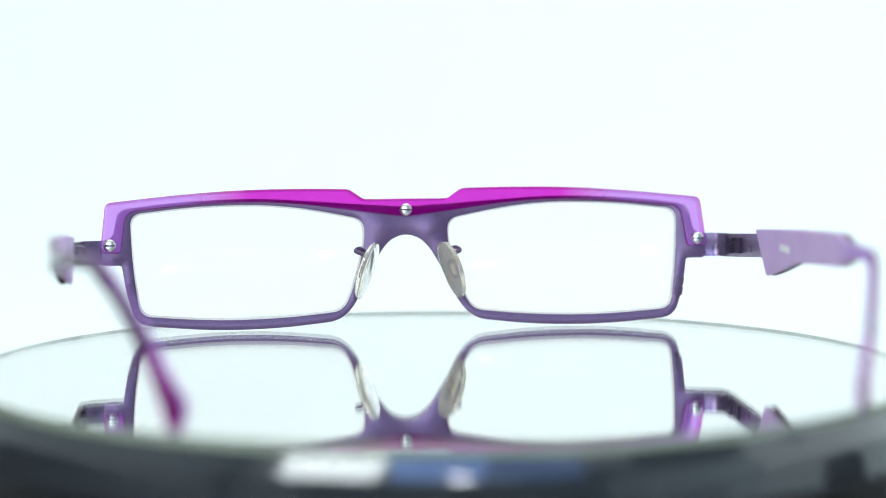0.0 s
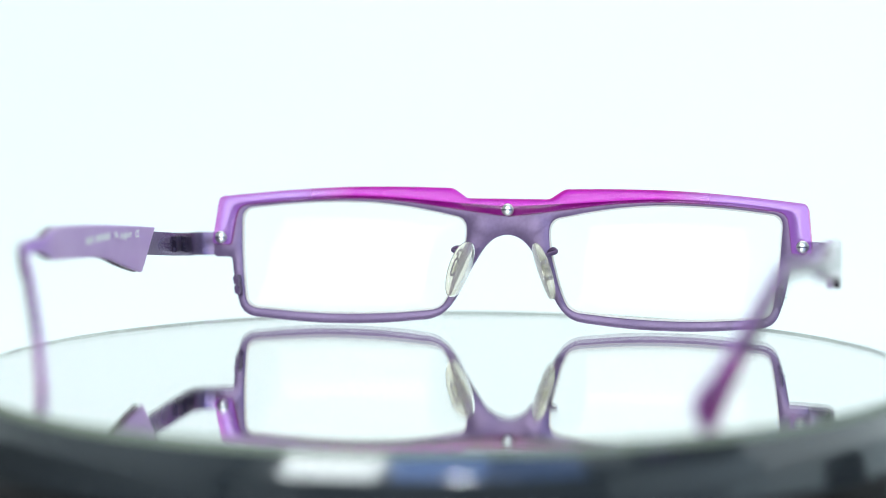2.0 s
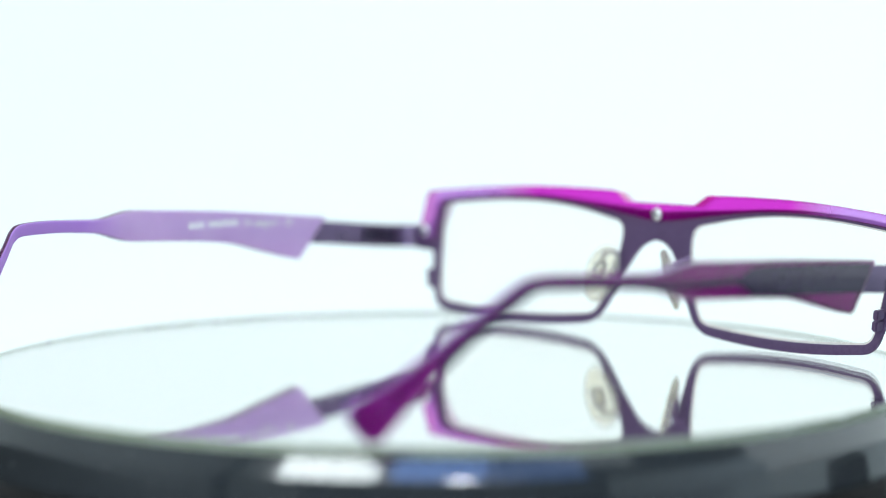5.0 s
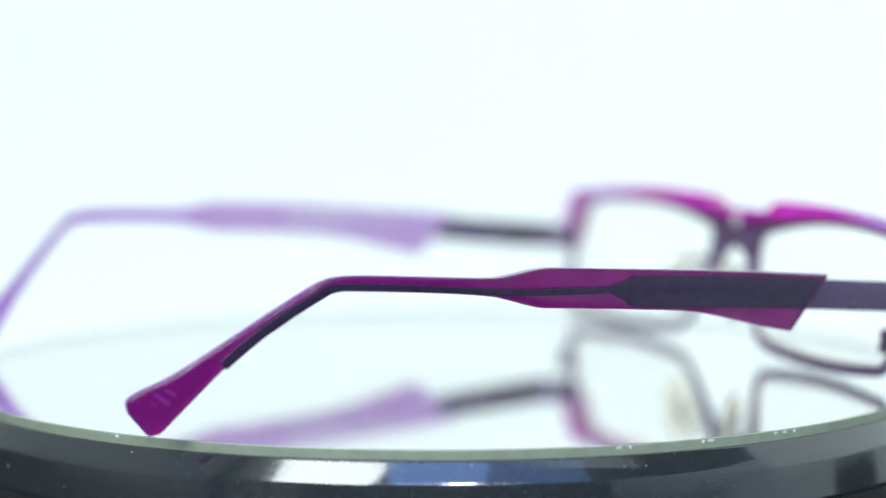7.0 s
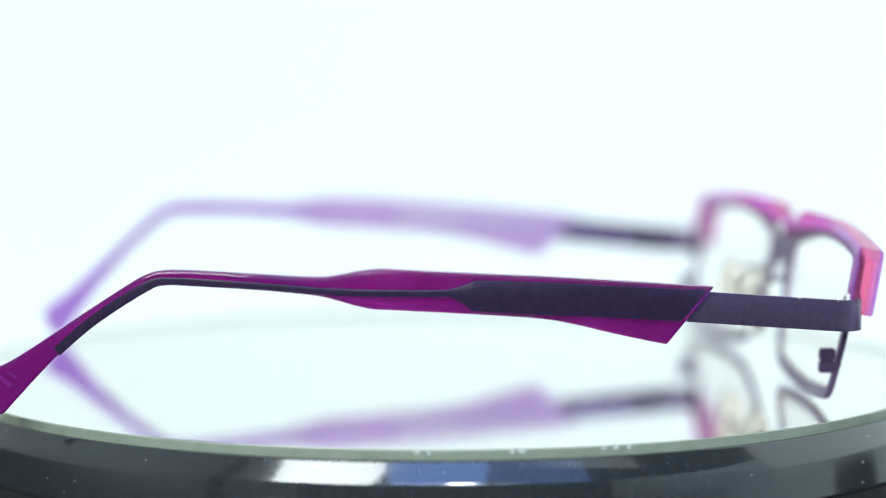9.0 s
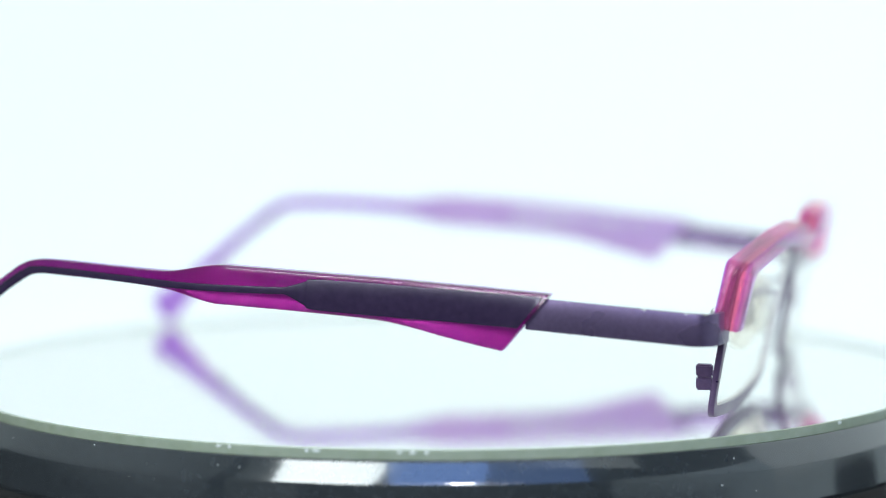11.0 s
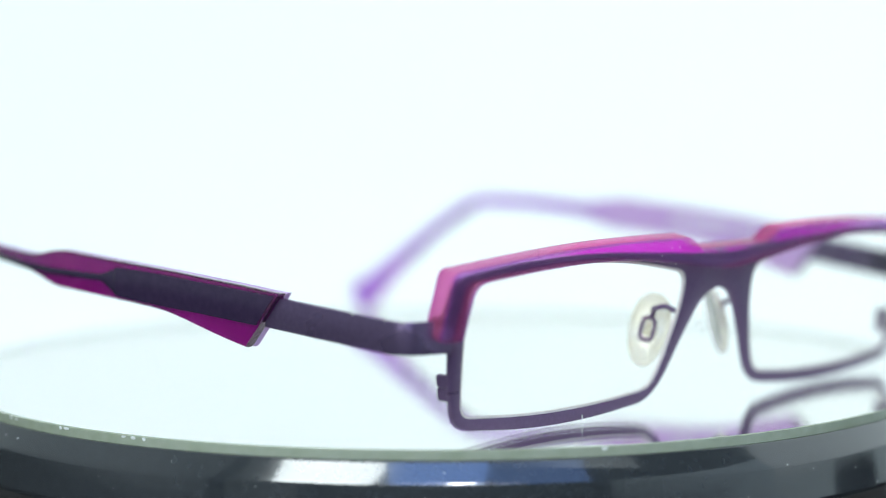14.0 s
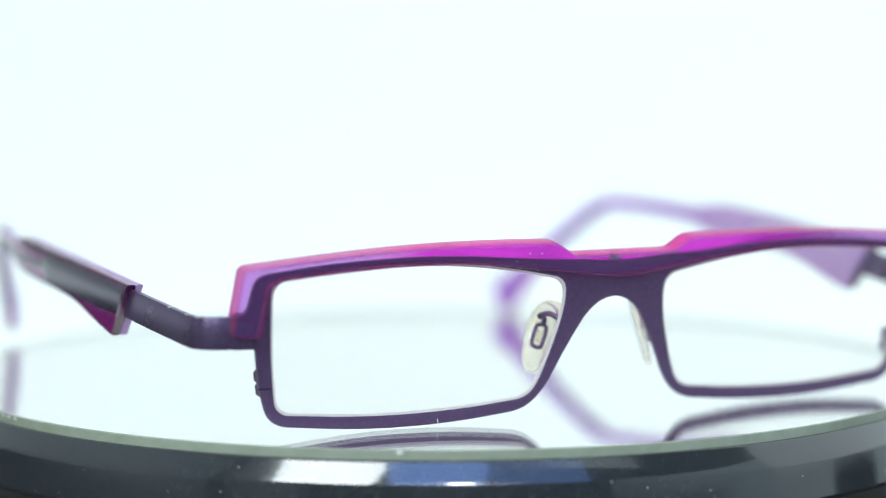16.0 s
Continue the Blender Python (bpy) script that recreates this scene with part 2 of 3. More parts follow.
def ribbon(stations, inner, outer, side, edge=0.4, k=4):
    """A bar with a top and a lower edge given in (y, z), from inner to outer (mm off the temple's middle)."""
    bm = bmesh.new()
    rows = smooth_rows(stations, k)
    prev, first = None, None
    for ty, tz, by, bz in rows:
        t, b = np.array((ty, tz)), np.array((by, bz))
        h = np.linalg.norm(t - b)
        e = min(edge, h * 0.4, (outer - inner) * 0.45)
        d = (b - t) / h
        prof = round_section(h, inner, outer, e)
        ring = []
        for u, v in prof:
            y, z = t + d * u
            v *= float(np.interp(y, (-38, -14), (0.62, 1.0)))
            along = -40 + (y + 40) * 0.86 if side < 0 and y < -40 else y
            ring.append(bm.verts.new((side * (temple_x(y, side) + v) * MM, along * MM, (z + droop(y, side) + lift(y, side)) * MM)))
        if prev:
            for i in range(len(ring)):
                bm.faces.new((prev[i], prev[(i + 1) % len(ring)], ring[(i + 1) % len(ring)], ring[i]))
        else:
            first = ring
        prev = ring
    bm.faces.new(first)
    bm.faces.new(prev)
    return bm


def round_section(h, inner, outer, e):
    out = []
    for cu, cv, a0 in ((e, inner + e, 180), (h - e, inner + e, 270), (h - e, outer - e, 0), (e, outer - e, 90)):
        for q in range(4):
            a = radians(a0 + 30 * q)
            out.append((cu + e * math.cos(a), cv + e * math.sin(a)))
    return out


def lathe(profile, steps=160, close=False):
    """A body of revolution round z; profile (r, z) in mm."""
    bm = bmesh.new()
    rings = []
    for r, z in profile:
        if r < 1e-6:
            rings.append([bm.verts.new((0, 0, z * MM))])
        else:
            rings.append([bm.verts.new((r * MM * math.cos(2 * math.pi * i / steps), r * MM * math.sin(2 * math.pi * i / steps), z * MM)) for i in range(steps)])
    for a, b in zip(rings, rings[1:]):
        for i in range(steps):
            j = (i + 1) % steps
            if len(a) == 1 and len(b) == 1:
                continue
            if len(a) == 1:
                bm.faces.new((a[0], b[i], b[j]))
            elif len(b) == 1:
                bm.faces.new((a[i], a[j], b[0]))
            else:
                bm.faces.new((a[i], a[j], b[j], b[i]))
    return bm


def block(x0, x1, y0, y1, z0, z1, bevel=0.15, m=None):
    """A bevelled block; mm."""
    bm = bmesh.new()
    bmesh.ops.create_cube(bm, size=1.0)
    for v in bm.verts:
        v.co = Vector(((x0 + x1) / 2 + v.co.x * (x1 - x0), (y0 + y1) / 2 + v.co.y * (y1 - y0), (z0 + z1) / 2 + v.co.z * (z1 - z0)))
    if bevel:
        bmesh.ops.bevel(bm, geom=bm.edges[:], offset=bevel, segments=2, affect="EDGES")
    for v in bm.verts:
        v.co = (m @ v.co if m else v.co) * MM
    return bm


def tube(points, radius, k=5, sides=10):
    """A round wire along points; mm."""
    bm = bmesh.new()
    pts = [Vector(p) for p in smooth_rows(points, k)]
    prev = None
    up = Vector((0, 0, 1))
    for i, p in enumerate(pts):
        t = (pts[min(i + 1, len(pts) - 1)] - pts[max(i - 1, 0)]).normalized()
        a = t.cross(up).normalized() if abs(t.dot(up)) < 0.95 else t.cross(Vector((1, 0, 0))).normalized()
        b = t.cross(a)
        ring = [bm.verts.new((p + (a * math.cos(2 * math.pi * j / sides) + b * math.sin(2 * math.pi * j / sides)) * radius) * MM) for j in range(sides)]
        if prev:
            for j in range(sides):
                bm.faces.new((prev[j], prev[(j + 1) % sides], ring[(j + 1) % sides], ring[j]))
        else:
            bm.faces.new(ring)
        prev = ring
    bm.faces.new(prev)
    return bm


# ---------------------------------------------------------------- the studio: sheet, table, walls


def build_studio():
    bm = bmesh.new()
    prof = [(0.17, -0.028), (0.30, -0.028), (0.55, -0.028)]
    prof += [(0.55 + 0.35 * math.sin(radians(a)), 0.322 - 0.35 * math.cos(radians(a))) for a in range(10, 91, 10)]
    prof += [(0.90, 1.1)]
    xs = np.linspace(-0.9, 0.9, 13)
    grid = [[bm.verts.new((x, y, z)) for x in xs] for y, z in prof]
    for a, b in zip(grid, grid[1:]):
        for i in range(len(xs) - 1):
            bm.faces.new((a[i], a[i + 1], b[i + 1], b[i]))
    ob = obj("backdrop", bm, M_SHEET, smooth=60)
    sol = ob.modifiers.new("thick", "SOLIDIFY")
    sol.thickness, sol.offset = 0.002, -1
    tagged(ob, "seamless white backdrop sheet with its own added glow", "backdrop", kind="structure")
    # added panels out of view: they glow as fill and shape the rim's reflections
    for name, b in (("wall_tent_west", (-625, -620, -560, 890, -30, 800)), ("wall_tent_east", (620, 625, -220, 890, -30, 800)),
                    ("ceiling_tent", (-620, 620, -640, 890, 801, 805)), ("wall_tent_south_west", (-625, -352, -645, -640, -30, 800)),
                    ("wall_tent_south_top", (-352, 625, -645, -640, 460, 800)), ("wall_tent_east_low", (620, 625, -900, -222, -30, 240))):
        tagged(obj(name, block(*b, 0), M_FILL_SIDE if "low" in name else M_FILL_LIT if "east" in name else M_FILL_DIM if "west" in name else M_FILL), "unseen fill-light panel added as " + name.split("_")[0], name.split("_")[0], kind="structure")
    bm = block(-1500, 1500, -1600, 1500, -80, -31, 2)
    tagged(obj("table", bm, M_TABLE), "matt black table top under the turntable", "table", kind="structure")
    for name, b in (("wall_south", (-1600, 1600, -1700, -1620, -900, 2000)), ("wall_east", (1560, 1640, -1620, 1600, -900, 2000)),
                    ("wall_west", (-1640, -1560, -1620, 1600, -900, 2000)), ("wall_north", (-1560, 1560, 1520, 1600, -900, 2000)),
                    ("ceiling", (-1640, 1640, -1700, 1600, 2001, 2080)), ("floor", (-1640, 1640, -1700, 1600, -980, -901))):
        tagged(obj(name, block(*b, 0), M_ROOM), "unseen mid-grey bounce " + name.split("_")[0], name.split("_")[0], kind="structure")


# ---------------------------------------------------------------- turntable


def build_turntable():
    root = tagged(new("turntable"), "round mirror-topped turntable with a glossy black rim", "turntable")
    bm = lathe([(0, 0), (40, 0), (DISC_R - 0.35, 0), (DISC_R - 0.35, -0.39)], 240)
    plate_ob = part("mirror_plate", bm, M_GLASS, root, "clear glass mirror plate", 30)
    silver = lathe([(0, -0.39), (40, -0.39), (DISC_R - 0.36, -0.39), (DISC_R - 0.36, -PLATE), (0, -PLATE)], 240)
    part("silvering", silver, M_SILVER, plate_ob, "bright silvered back", 30)
    ring = lathe([(DISC_R - 0.34, -0.6), (DISC_R - 0.34, -0.02), (DISC_R - 0.12, -0.02), (DISC_R, -0.12), (DISC_R, -PLATE), (DISC_R - 0.34, -PLATE), (DISC_R - 0.34, -0.6)], 240)
    part("ground_edge", ring, M_GLASSEDGE, plate_ob, "ground green glass edge", 30)
    rim = [(0, -PLATE - 0.05), (DISC_R - 1, -PLATE - 0.05), (DISC_R + 0.20, -PLATE - 0.05), (DISC_R + 0.34, -PLATE - 0.08), (DISC_R + 0.44, -PLATE - 0.2),
           (DISC_R + 0.50, -PLATE - 0.35), (DISC_R + 0.98, -2.9), (DISC_R + 1.38, -3.9), (DISC_R + 1.60, -4.5), (DISC_R + 1.71, -4.82), (DISC_R + 1.79, -5.12),
           (DISC_R + 1.84, -5.42), (DISC_R + 1.87, -5.7), (DISC_R + 2.1, -8.2), (DISC_R + 2.4, -11.4), (DISC_R + 2.1, -12.2), (DISC_R - 3, -12.6), (DISC_R - 8, -15), (0, -15)]
    part("rim", lathe(rim, 240), M_BLACK, root, "glossy black rounded plastic rim", 25)
    for a, w in ((352, 0.7), (353.2, 0.4), (361.2, 0.5), (362.1, 0.9), (370.3, 0.6), (371.6, 0.8), (372.9, 0.5), (200, 0.6), (120, 0.8), (60, 0.7), (300, 0.6)):
        bm = bmesh.new()
        bmesh.ops.create_icosphere(bm, subdivisions=1, radius=1.0)
        r = random.Random(int(a * 10))
        for v in bm.verts:
            q = v.co * r.uniform(0.6, 1.15)
            v.co = Matrix.Rotation(radians(a), 3, "Z") @ Vector(((DISC_R - 0.02) + q.x * 0.12, q.y * w, -0.45 + q.z * 0.35)) * MM
        part("chip", bm, M_CHIP, root, "pale chip in the glass edge", 10)
    bm = bmesh.new()
    r = random.Random(7)
    for _ in range(70):
        a, h = r.uniform(0, 2 * math.pi), r.uniform(-11, -2)
        rad = float(np.interp(h, (-11.4, -5.42, -4.98, -2.9), (DISC_R + 2.4, DISC_R + 1.83, DISC_R + 1.74, DISC_R + 0.98)))
        bmesh.ops.create_icosphere(bm, subdivisions=1, radius=r.uniform(0.04, 0.13) * MM, matrix=Matrix.Translation((rad * MM * math.cos(a), rad * MM * math.sin(a), h * MM)))
    tagged(part("dust", bm, M_CHIP, root, "fine white dust specks on the rim", 10), kind="stuff")
    tagged(obj("motor_plinth", lathe([(0, -15.5), (44, -15.5), (52, -16.5), (55, -20), (55, -29), (54, -31), (0, -31)], 96), M_BLACK),
           "glossy black round plinth under the turning platter", "plinth")
    return root


# ---------------------------------------------------------------- glasses

HOLE = [(59.5, 14.0, 6), (60.0, 25.2, 2.6), (46, 26.7, 10), (33, 27.0, 10), (22, 26.0, 8), (9.1, 23.4, 2.6), (9.2, 17.5, 4),
        (12.2, 7.4, 4), (14.3, 3.7, 2.6), (27, 2.45, 8), (42, 2.2, 8), (58.0, 3.5, 2.6)]
RIM_HALF = [(0, 20.4, 3.4), (4.3, 18.6, 3.2), (8.2, 12.0, 5), (11.5, 4.9, 3.0), (15.0, 1.7, 2.5), (28, 0.3, 8), (43, 0.15, 8), (58.7, 1.7, 3.0), (60.8, 8, 3),
            (61.8, 14.4, 0.5), (66, 14.4, 1), (66, 19.6, 0.6), (63.6, 20.4, 1), (62.5, 26.1, 2), (50, 27.6, 6), (33, 28.3, 8), (14, 26.9, 6), (0, 26.0, 2)]
BROW_HALF = [(0, 27.8, 1), (9.2, 27.8, 0.6), (12.4, 30.0, 0.8), (22, 30.2, 6), (36, 30.1, 8), (50, 29.2, 8), (65.2, 27.7, 1.3), (66.4, 17.1, 1.1),
             (61.9, 17.0, 0.9), (61.3, 22.2, 2), (60.6, 25.7, 2.2), (50, 26.8, 6), (36, 27.6, 8), (24, 27.1, 8), (8, 24.9, 6), (0, 23.9, 3)]


def mirrored(half):
    """Both sides from one: the half runs from the middle line round and back to it."""
    return list(half) + [(-a, b, r) for a, b, r in reversed(half) if abs(a) > 0.01]


TEMPLE = [(48.1, 22.6, 40.4, 13.5), (44, 22.9, 37, 14.2), (38, 23.4, 31, 15.6), (30, 24.0, 25.5, 17.0), (22, 24.6, 20, 18.0), (10, 25.3, 9, 18.9),
          (-3, 26.1, -3.5, 19.7), (-5.7, 26.2, -6.7, 19.9), (-8.7, 25.9, -9.7, 20.6), (-12, 25.3, -12.8, 21.5), (-15.5, 25.0, -16.2, 22.2),
          (-25, 25.5, -25, 23.0), (-35, 26.0, -35, 23.5), (-39.5, 25.9, -38.7, 23.6), (-42, 25.2, -41, 23.1), (-44.5, 23.8, -43.2, 22.2),
          (-50.7, 19.7, -49.2, 17.9), (-58.4, 14.4, -55.4, 12.8), (-63.7, 10.9, -59.3, 8.8), (-68.6, 8.4, -63.8, 3.8), (-69.9, 7.1, -65.2, 2.3), (-69.6, 5.3, -66.8, 1.8)]
CORE = [(46.9, 22.1, 42.9, 17.2), (30, 23.2, 30, 18.1), (21, 23.8, 21, 18.6), (10.4, 24.25, 10.2, 19.4), (8.6, 23.8, 8.4, 20.2), (5.4, 22.95, 5.4, 21.7), (2.9, 22.9, 2.9, 21.75),
        (-10.8, 23.2, -10.8, 22.1), (-25, 24.2, -25, 23.15), (-38.1, 24.85, -37.8, 23.75), (-42.5, 23.9, -41.6, 22.7), (-50.8, 18.5, -49.8, 17.3), (-56.8, 13.2, -55.9, 12.0)]


def screw(x, z, r, parent):
    """A domed, slotted rivet on the back face."""
    bm = bmesh.new()
    y = front_y(x, z) - 0.6
    rings = []
    for a in (0, 20, 40, 60, 78):
        rr, d = r * math.cos(radians(a)), r * 0.55 * math.sin(radians(a))
        rings.append([bm.verts.new(((x + rr * math.cos(q * math.pi / 10)) * MM, (y - d - 0.15) * MM, (z + rr * math.sin(q * math.pi / 10)) * MM)) for q in range(20)])
    rings.insert(0, [bm.verts.new((v.co.x, (y + 0.3) * MM, v.co.z)) for v in rings[0]])
    for a, b in zip(rings, rings[1:]):
        for i in range(20):
            bm.faces.new((a[i], a[(i + 1) % 20], b[(i + 1) % 20], b[i]))
    bm.faces.new(rings[-1])
    bm.faces.new(rings[0])
    ob = part("rivet", bm, M_STEEL, parent, "domed steel rivet")
    ob.data.transform(Matrix.Translation((-x * MM, -y * MM, -z * MM)))
    ob.location = ((x + GX) * MM, (y + GY) * MM, z * MM)
    slot = block(x - r * 0.8, x + r * 0.8, y - r * 0.55 - 0.24, y - r * 0.3, z - 0.13, z + 0.13, 0)
    part("slot", slot, M_DARK, ob).data.transform(Matrix.Translation((-x * MM, -y * MM, -z * MM)))
    return ob


def build_glasses():
    root = tagged(new("eyeglasses"), "open purple metal glasses with magenta acetate brow on a mirror", "glasses")

    def shift(ob):
        ob.location = (GX * MM, GY * MM, 0)
        return ob

    holes = [rounded(HOLE), rounded([(-a, b, r) for a, b, r in HOLE])]
    front = shift(part("front_frame", plate(rounded(mirrored(RIM_HALF)), holes, 0.2, 1.2, 0.12), M_METAL, root, "thin purple metal front with two rectangular rims"))
    brow = shift(part("brow_bar", plate(rounded(mirrored(BROW_HALF)), [], -0.6, 3.7, 0.45, 0.2), M_BROW, root, "translucent magenta acetate brow bar with a notched middle"))
    yf = front_y(30.3, 1) + 1.15
    m = Matrix.Translation((30.3, yf, 1.05)) @ Euler((0, radians(12), 0)).to_matrix().to_4x4()
    part("scratch", block(-0.07, 0.07, -0.1, 0.09, -0.62, 0.62, 0.02, m), M_CHIP, front, "short pale scratch on the lower rim")
    r = random.Random(11)
    for _ in range(9):
        x, z = r.uniform(15.5, 24.5), r.uniform(26.0, 26.5) if r.random() < 0.6 else r.uniform(26.5, 28.8)
        d = r.uniform(0.03, 0.07)
        y = front_y(x, z) + 3.7 + 0.12
        part("worn_speck", block(x - d * r.uniform(1, 3), x + d, y - 0.06, y + 0.02, z - 0.74 - d, z - 0.74 + d, 0), M_CHIP, brow, "pale worn speck")
    for x, z in ((-64.3, 18.8), (64.3, 18.8), (0, 25.5)):
        screw(x, z, 1.4, root)
    for side in (-1, 1):
        big = rounded([(side * (33.8 + (a - 33.8) * 1.008), 14.5 + (b - 14.5) * 1.015, r) for a, b, r in HOLE])
        lens = shift(part("lens", plate(big, [], 0.35, 1.5, 0.3), M_LENS, root, "clear lens with a pale edge"))
        ring_in = rounded([(side * (33.8 + (a - 33.8) * 0.985), 14.5 + (b - 14.5) * 0.966, r) for a, b, r in HOLE])
        part("lens_edge", plate(rounded([(side * a, b, r) for a, b, r in HOLE]), [ring_in], 0.5, 1.0, 0.0), M_LENSEDGE, lens, "pale bevelled lens edge")
        build_nose_pad(side, root, shift)
        build_temple(side, root, shift)
        # rim closing block
        y = front_y(60.5, 9)
        m = Matrix.Translation((side * 59.75, y - 0.9, 8.5)) @ Euler((0, radians(side * 7), 0)).to_matrix().to_4x4()
        cb = shift(part("closing_block", block(-0.6, 0.6, -1.7, 1.0, 0.08, 2.1, 0.25, m), M_METAL, root, "dark purple rim closing block"))
        yf = front_y(59, 7.9) + 1.0
        part("rim_split", block(*sorted((side * 59.0, side * 61.0)), yf - 0.2, yf + 0.24, 7.84, 8.02, 0), M_CORE, cb, "fine dark split across the rim")
        part("lower_block", block(-0.6, 0.6, -1.7, 1.0, -2.1, 0.0, 0.25, m), M_METAL, cb)
    return root


def plate(outline, holes, back, front, bevel, tilt=0.0):
    """A sheet with holes that follows the bowed front, from back to front (mm off the back face); a tilt lowers it towards the front."""
    def signed(ring):
        return sum(a.x * b.y - b.x * a.y for a, b in zip(ring, ring[1:] + ring[:1]))

    bm = bmesh.new()
    rings = []
    for k, ring in enumerate((outline, *holes)):
        if (signed(ring) > 0) != (k == 0):
            ring = ring[::-1]
        rings.append(ring)
        vs = [bm.verts.new((p.x, p.y, 0)) for p in ring]
        for i, v in enumerate(vs):
            bm.edges.new((v, vs[(i + 1) % len(vs)]))
    bm.verts.index_update()
    bmesh.ops.triangle_fill(bm, use_beauty=True, use_dissolve=False, edges=bm.edges[:], normal=(0, 0, 1))
    bm.verts.index_update()
    tris = [[v.index for v in f.verts] for f in bm.faces]
    bm.free()
    steps = [(back, bevel), (back + 0.3 * bevel, 0.3 * bevel), (back + bevel, 0), (front - bevel, 0), (front - 0.3 * bevel, 0.3 * bevel), (front, bevel)] if bevel else [(back, 0), (front, 0)]
    out = bmesh.new()
    uvl = out.loops.layers.uv.new("depth")
    dep = out.verts.layers.float.new("d")
    levels = []
    for off, inset in steps:
        level = []
        for ring in rings:
            n = len(ring)
            row = []
            for i, p in enumerate(ring):
                t = (ring[(i + 1) % n] - ring[i - 1]).normalized()
                q = p + Vector((-t.y, t.x)) * inset
                v = out.verts.new((q.x * MM, (front_y(q.x, q.y) + off) * MM, (q.y - tilt * off) * MM))
                v[dep] = (off - back) / (front - back)
                row.append(v)
            level.append(row)
        levels.append(level)
    for level in (levels[0], levels[-1]):
        flat = [v for row in level for v in row]
        for t in tris:
            out.faces.new([flat[i] for i in t])
    for a, b in zip(levels, levels[1:]):
        for ra, rb in zip(a, b):
            n = len(ra)
            for i in range(n):
                out.faces.new((ra[i], ra[(i + 1) % n], rb[(i + 1) % n], rb[i]))
    for f in out.faces:
        for l in f.loops:
            l[uvl].uv = (abs(l.vert.co.x) / MM / 70, l.vert[dep])
    return out


def build_nose_pad(side, root, shift):
    bm = bmesh.new()
    bmesh.ops.create_uvsphere(bm, u_segments=24, v_segments=14, radius=1.0)
    axis = Vector((0.34, -0.05, -1)).normalized()
    n = Vector((-0.88, -0.45, -0.15))
    n = (n - axis * n.dot(axis)).normalized()
    w = axis.cross(n)
    c = Vector((9.4, 69.7, 12.9))
    for v in bm.verts:
        x, y, z = v.co
        squeeze = math.copysign(abs(x) ** 0.85, x)
        p = c + w * (squeeze * 3.5 * (1 - 0.12 * z)) + axis * (z * 6.4) + n * (math.copysign(abs(y) ** 0.6, y) * 0.95 + 0.22 * z * z)
        v.co = Vector((side * p.x, p.y, p.z)) * MM
    pad = shift(part("nose_pad", bm, M_PAD, root, "clear yellowed silicone nose pad", 50))

    def at(u, v, d):
        return c + w * u + axis * v + n * d

    r = Vector((9.3, front_y(9, 15.5) + 0.3, 16.5))
    bend = [r, r + Vector((1.2, -1.5, 0.8)), r + Vector((2.1, -3.0, 0.3)), at(0.5, -3.0, -1.75), at(0.2, -1.9, -1.4)]
    part("pad_arm", tube([(side * p.x, p.y, p.z) for p in bend], 0.46), M_METAL, pad, "bent dark metal pad arm")
    loop = [at(u, v, -1.05) for u, v in ((0.2, -1.9), (-0.85, -1.7), (-1.05, -0.6), (-1.05, 0.9), (-0.8, 1.7), (0.2, 1.9), (0.9, 1.7), (1.1, 0.9), (1.1, -0.4), (0.95, -1.6), (0.2, -1.9))]
    part("pad_box", tube([(side * p.x, p.y, p.z) for p in loop], 0.36, 3, 8), M_METAL, pad, "small open dark metal pad holder")
    stud = [at(0, -0.9, -0.9), at(0, 0, -0.55), at(0, 0.9, -0.9)]
    part("pad_stud", tube([(side * p.x, p.y, p.z) for p in stud], 0.55, 3, 8), M_PAD, pad, "clear stud held in the pad holder")


def lettering(text, y, z, parent, side):
    """White print on the inner face of a temple."""
    cu = bpy.data.curves.new("lettering", "FONT")
    cu.body, cu.size, cu.extrude, cu.offset = text, 2.15 * MM, 0.02 * MM, 0.035 * MM
    tmp = new("lettering", cu)
    bpy.context.view_layer.update()
    me = bpy.data.meshes.new_from_object(tmp)
    bpy.data.objects.remove(tmp)
    x = temple_x(y + 3, side) - 1.76
    me.transform(Matrix.Translation((side * x * MM, y * MM, z * MM)) @ Matrix(((0, 0, 1, 0), (1, 0, 0, 0), (0, 1, 0, 0), (0, 0, 0, 1))))
    me.materials.clear()
    me.materials.append(M_PRINT)
    ob = new("lettering", me)
    ob.parent = parent
    return ob


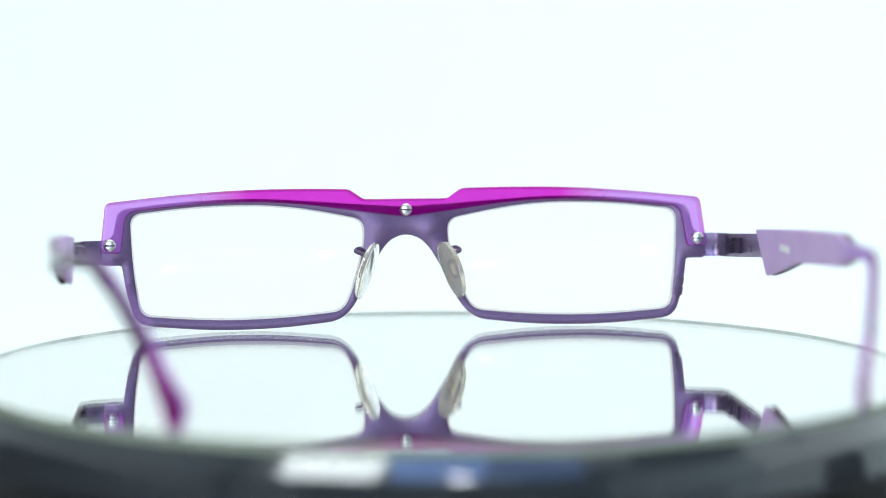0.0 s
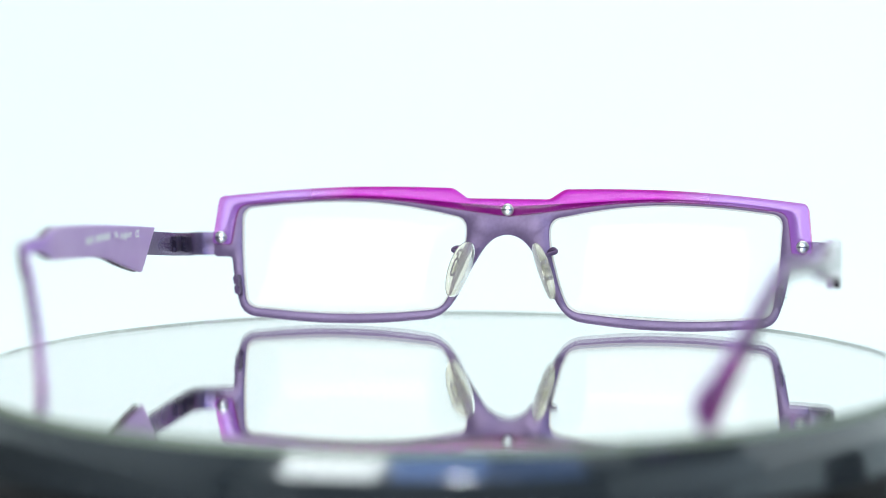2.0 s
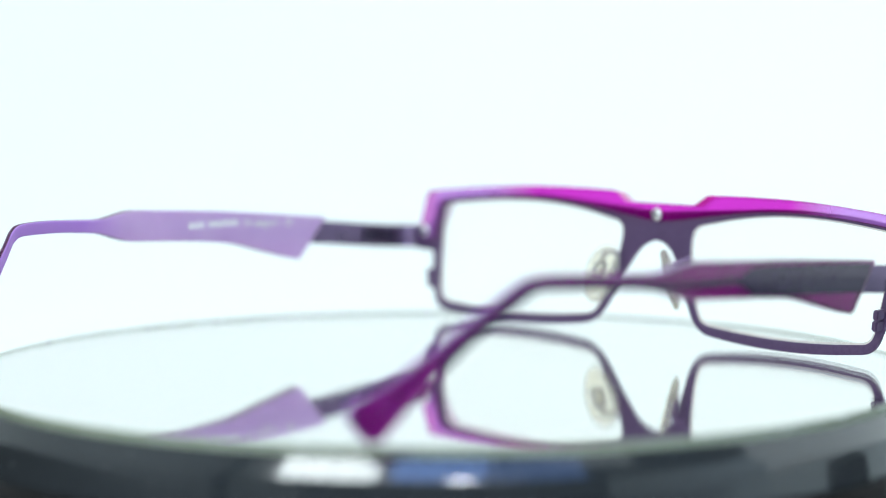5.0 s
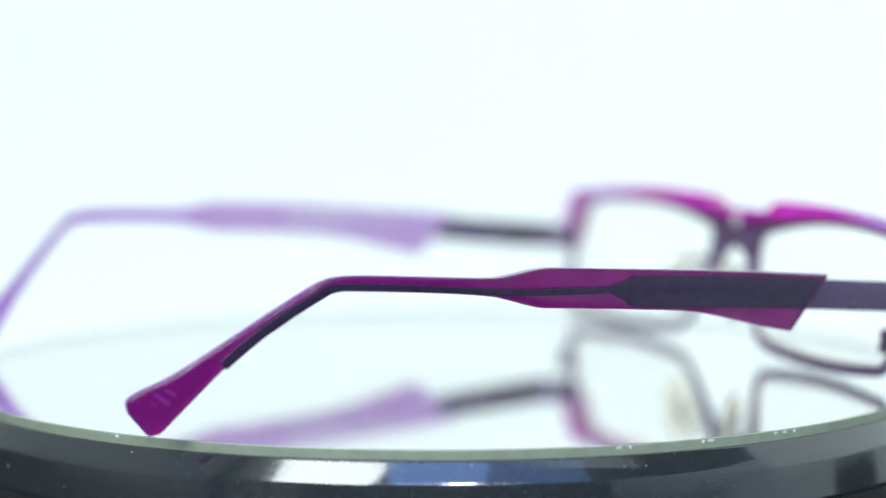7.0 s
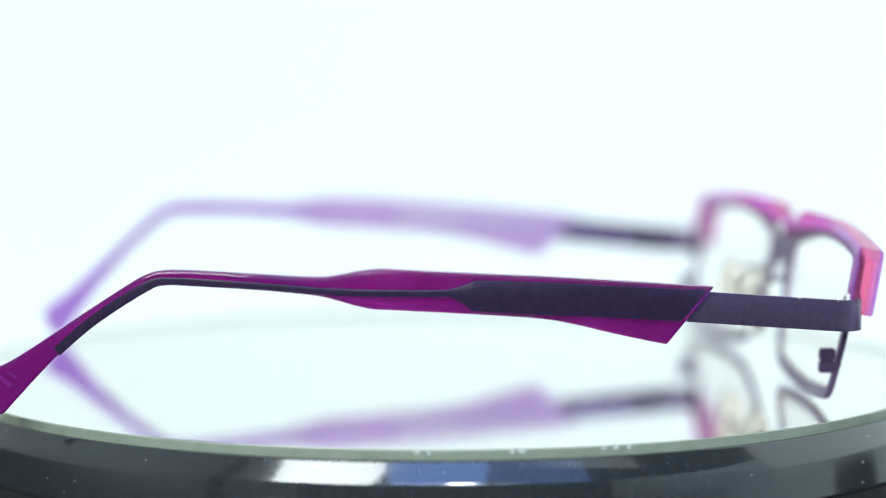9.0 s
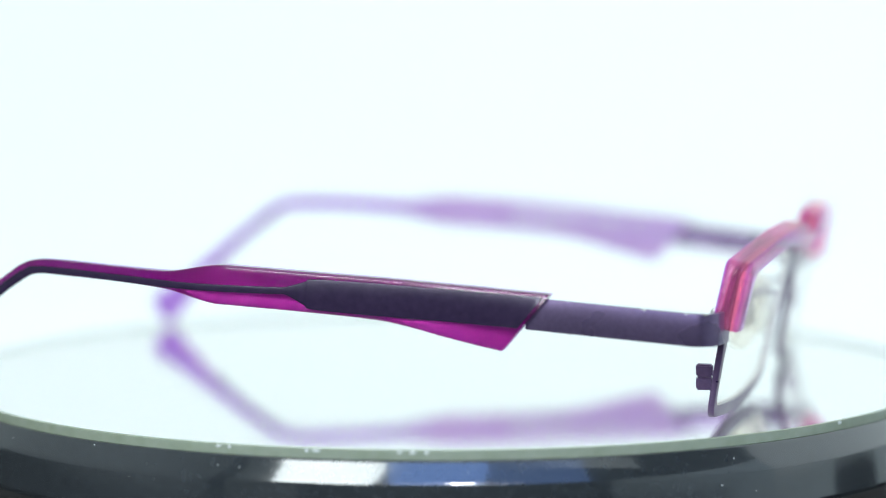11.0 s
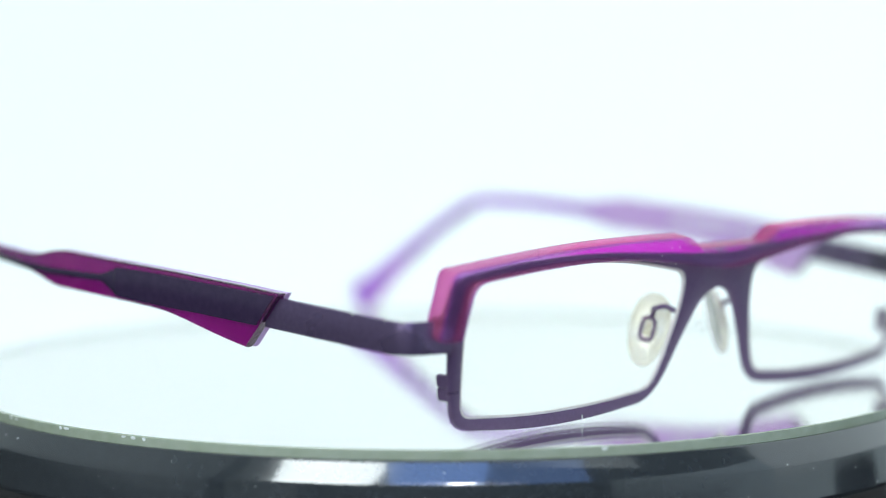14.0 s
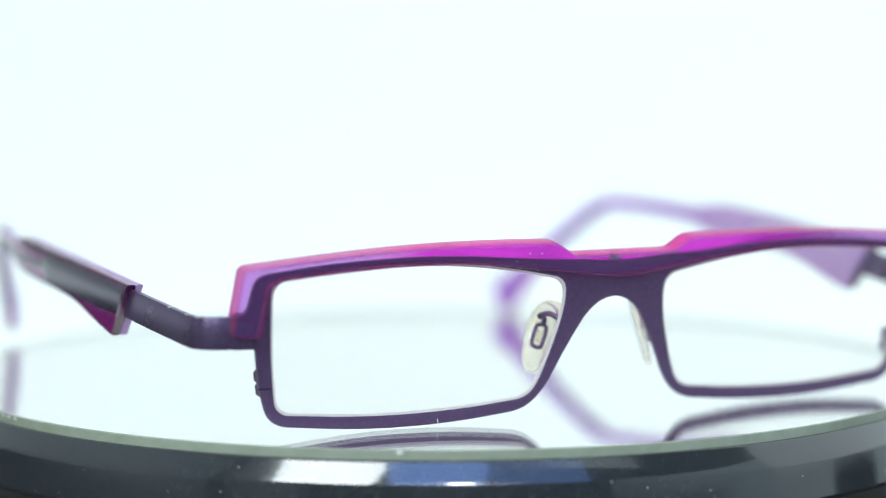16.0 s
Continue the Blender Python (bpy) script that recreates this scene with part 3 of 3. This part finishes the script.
def build_temple(side, root, shift):
    # metal arm: from the front's end round the corner to the acetate
    path = smooth_rows([(62.5, 74.0), (66.5, 73.7), (69.0, 73.0), (70.4, 71.6), (71.0, 69.4), (71.6, 62), (72.3, 52), (72.7, 44)], 5)
    bm = bmesh.new()
    prev = None
    for i, (x, y) in enumerate(path):
        a, b = path[max(i - 1, 0)], path[min(i + 1, len(path) - 1)]
        t = Vector((b[0] - a[0], b[1] - a[1])).normalized()
        nrm = Vector((-t.y, t.x)) * -1
        top = float(np.interp(y, (44, 70, 76), (22.0, 19.85, 19.7)))
        low = float(np.interp(y, (44, 70, 76), (16.95, 14.75, 14.6)))
        ring = []
        for u, v in round_section(top - low, -0.45, 0.45, 0.12):
            q = Vector((x, y)) + nrm * v
            ring.append(bm.verts.new((side * q.x * MM, q.y * MM, (top - u + lift(y, side)) * MM)))
        if prev:
            for j in range(len(ring)):
                bm.faces.new((prev[j], prev[(j + 1) % len(ring)], ring[(j + 1) % len(ring)], ring[j]))
        else:
            bm.faces.new(ring)
        prev = ring
    bm.faces.new(prev)
    arm = shift(part("temple_arm", bm, M_ARM, root, "flat purple metal temple arm bent at the corner"))
    # hinge on the inner side
    for name, y0, y1, z0, z1, d in (("hinge_leaf", 60.0, 63.6, 16.4, 19.8, 0.9), ("hinge_knuckle", 63.7, 66.0, 16.3, 17.3, 1.5), ("hinge_knuckle", 63.7, 66.0, 18.5, 19.5, 1.5),
                                    ("hinge_pin", 63.4, 65.6, 17.35, 18.45, 1.35), ("hinge_leaf", 66.1, 69.2, 15.9, 19.2, 0.9)):
        x = temple_x((y0 + y1) / 2, side)
        part(name, block(*sorted((side * (x - 0.35 - d), side * (x - 0.3))), y0, y1, z0, z1, 0.15), M_DARK, arm)
    if side > 0:
        for y, w in ((72.0, 0.45), (62.5, 0.35), (69.0, 0.2)):
            x = float(np.interp(y, (62, 69.6, 72.2), (71.6, 71.0, 70.4)))
            z = float(np.interp(y, (44, 70, 76), (22.0, 19.85, 19.7)))
            part("worn_spot", block(x - 0.3, x + 0.5, y - w, y + w, z - 0.22, z + 0.03, 0.05), M_STEEL, arm, "bright worn spot")
    tip = shift(part("temple_tip", ribbon(TEMPLE, -0.15, 1.5, side, 0.5), M_VIOLET, root, "translucent violet acetate temple tip with a dark core", 50))
    part("inner_layer", ribbon(TEMPLE, -1.35, -0.17, side, 0.45), M_LILAC, tip, "milky lilac inner acetate layer", 50)
    if side < 0:
        for a, b in [(9.4 + 1.5 * i, 10.5 + 1.5 * i) for i in range(3)] + [(14.9 + 1.22 * i, 15.8 + 1.22 * i) for i in range(7)]:
            part("print_bar", block(-(temple_x(18, side) - 1.38), -(temple_x(18, side) - 1.42), a, b, 22.4, 23.85, 0), M_PRINT, tip, "worn white print")
        lettering("FA", 24.2, 22.2, tip, side)
        lettering("Belgium", 27.4, 21.95, tip, side)
        lettering("CE", 35.6, 21.65, tip, side)
    else:
        for a, b in ((36.6, 37.0), (30.3, 34.4), (23.6, 29.8)):
            part("print_bar", block(temple_x(30, side) - 1.42, temple_x(30, side) - 1.38, a, b, 19.6, 21.0, 0), M_PRINT, tip, "worn white print")
    part("core_wire", ribbon(CORE, 0.5, 1.545, side, 0.1, 12), M_CORE, tip, "dark metal core inside the acetate")


def motions():
    rows = [(t, pose(0, 0, 0, 0, 0, a)) for t, a in TURN]
    walk(turntable, rows)
    walk(glasses, rows)
    walk(focus_mark, FOCUS)


def build_box():
    """A small dark box beside the platter; it shows in the rim."""
    box = tagged(new("adapter_box"), "small black plastic box on the table beside the turntable", "box")
    part("body", block(-30, 30, -24, 24, -29.4, -20.2, 1.5), M_TABLE, box)
    part("lid", block(-28, 28, -22, 22, -20.1, -18.4, 0.6), M_TABLE, box)
    box.location = (0.25, -0.028, 0)
    return box


def build_reflector():
    """Unseen grey reflector added on the table; it lights the side of the rim."""
    bm = bmesh.new()
    for x, y in ((155, -280), (600, -300), (605, 290), (150, 300)):
        bm.verts.new((x * MM, y * MM, -30.8 * MM))
    face = bm.faces.new(bm.verts[:])
    top = bmesh.ops.extrude_face_region(bm, geom=[face])["geom"]
    for v in top:
        if isinstance(v, bmesh.types.BMVert):
            v.co.z += 1.2 * MM
    bmesh.ops.bevel(bm, geom=bm.edges[:], offset=0.2 * MM, segments=1, affect="EDGES")
    return tagged(obj("card", bm, M_REFLECTOR), "unseen grey reflector sheet added on the black table", "card")


build_studio()
build_reflector()
build_box()
turntable = build_turntable()
glasses = build_glasses()
motions()
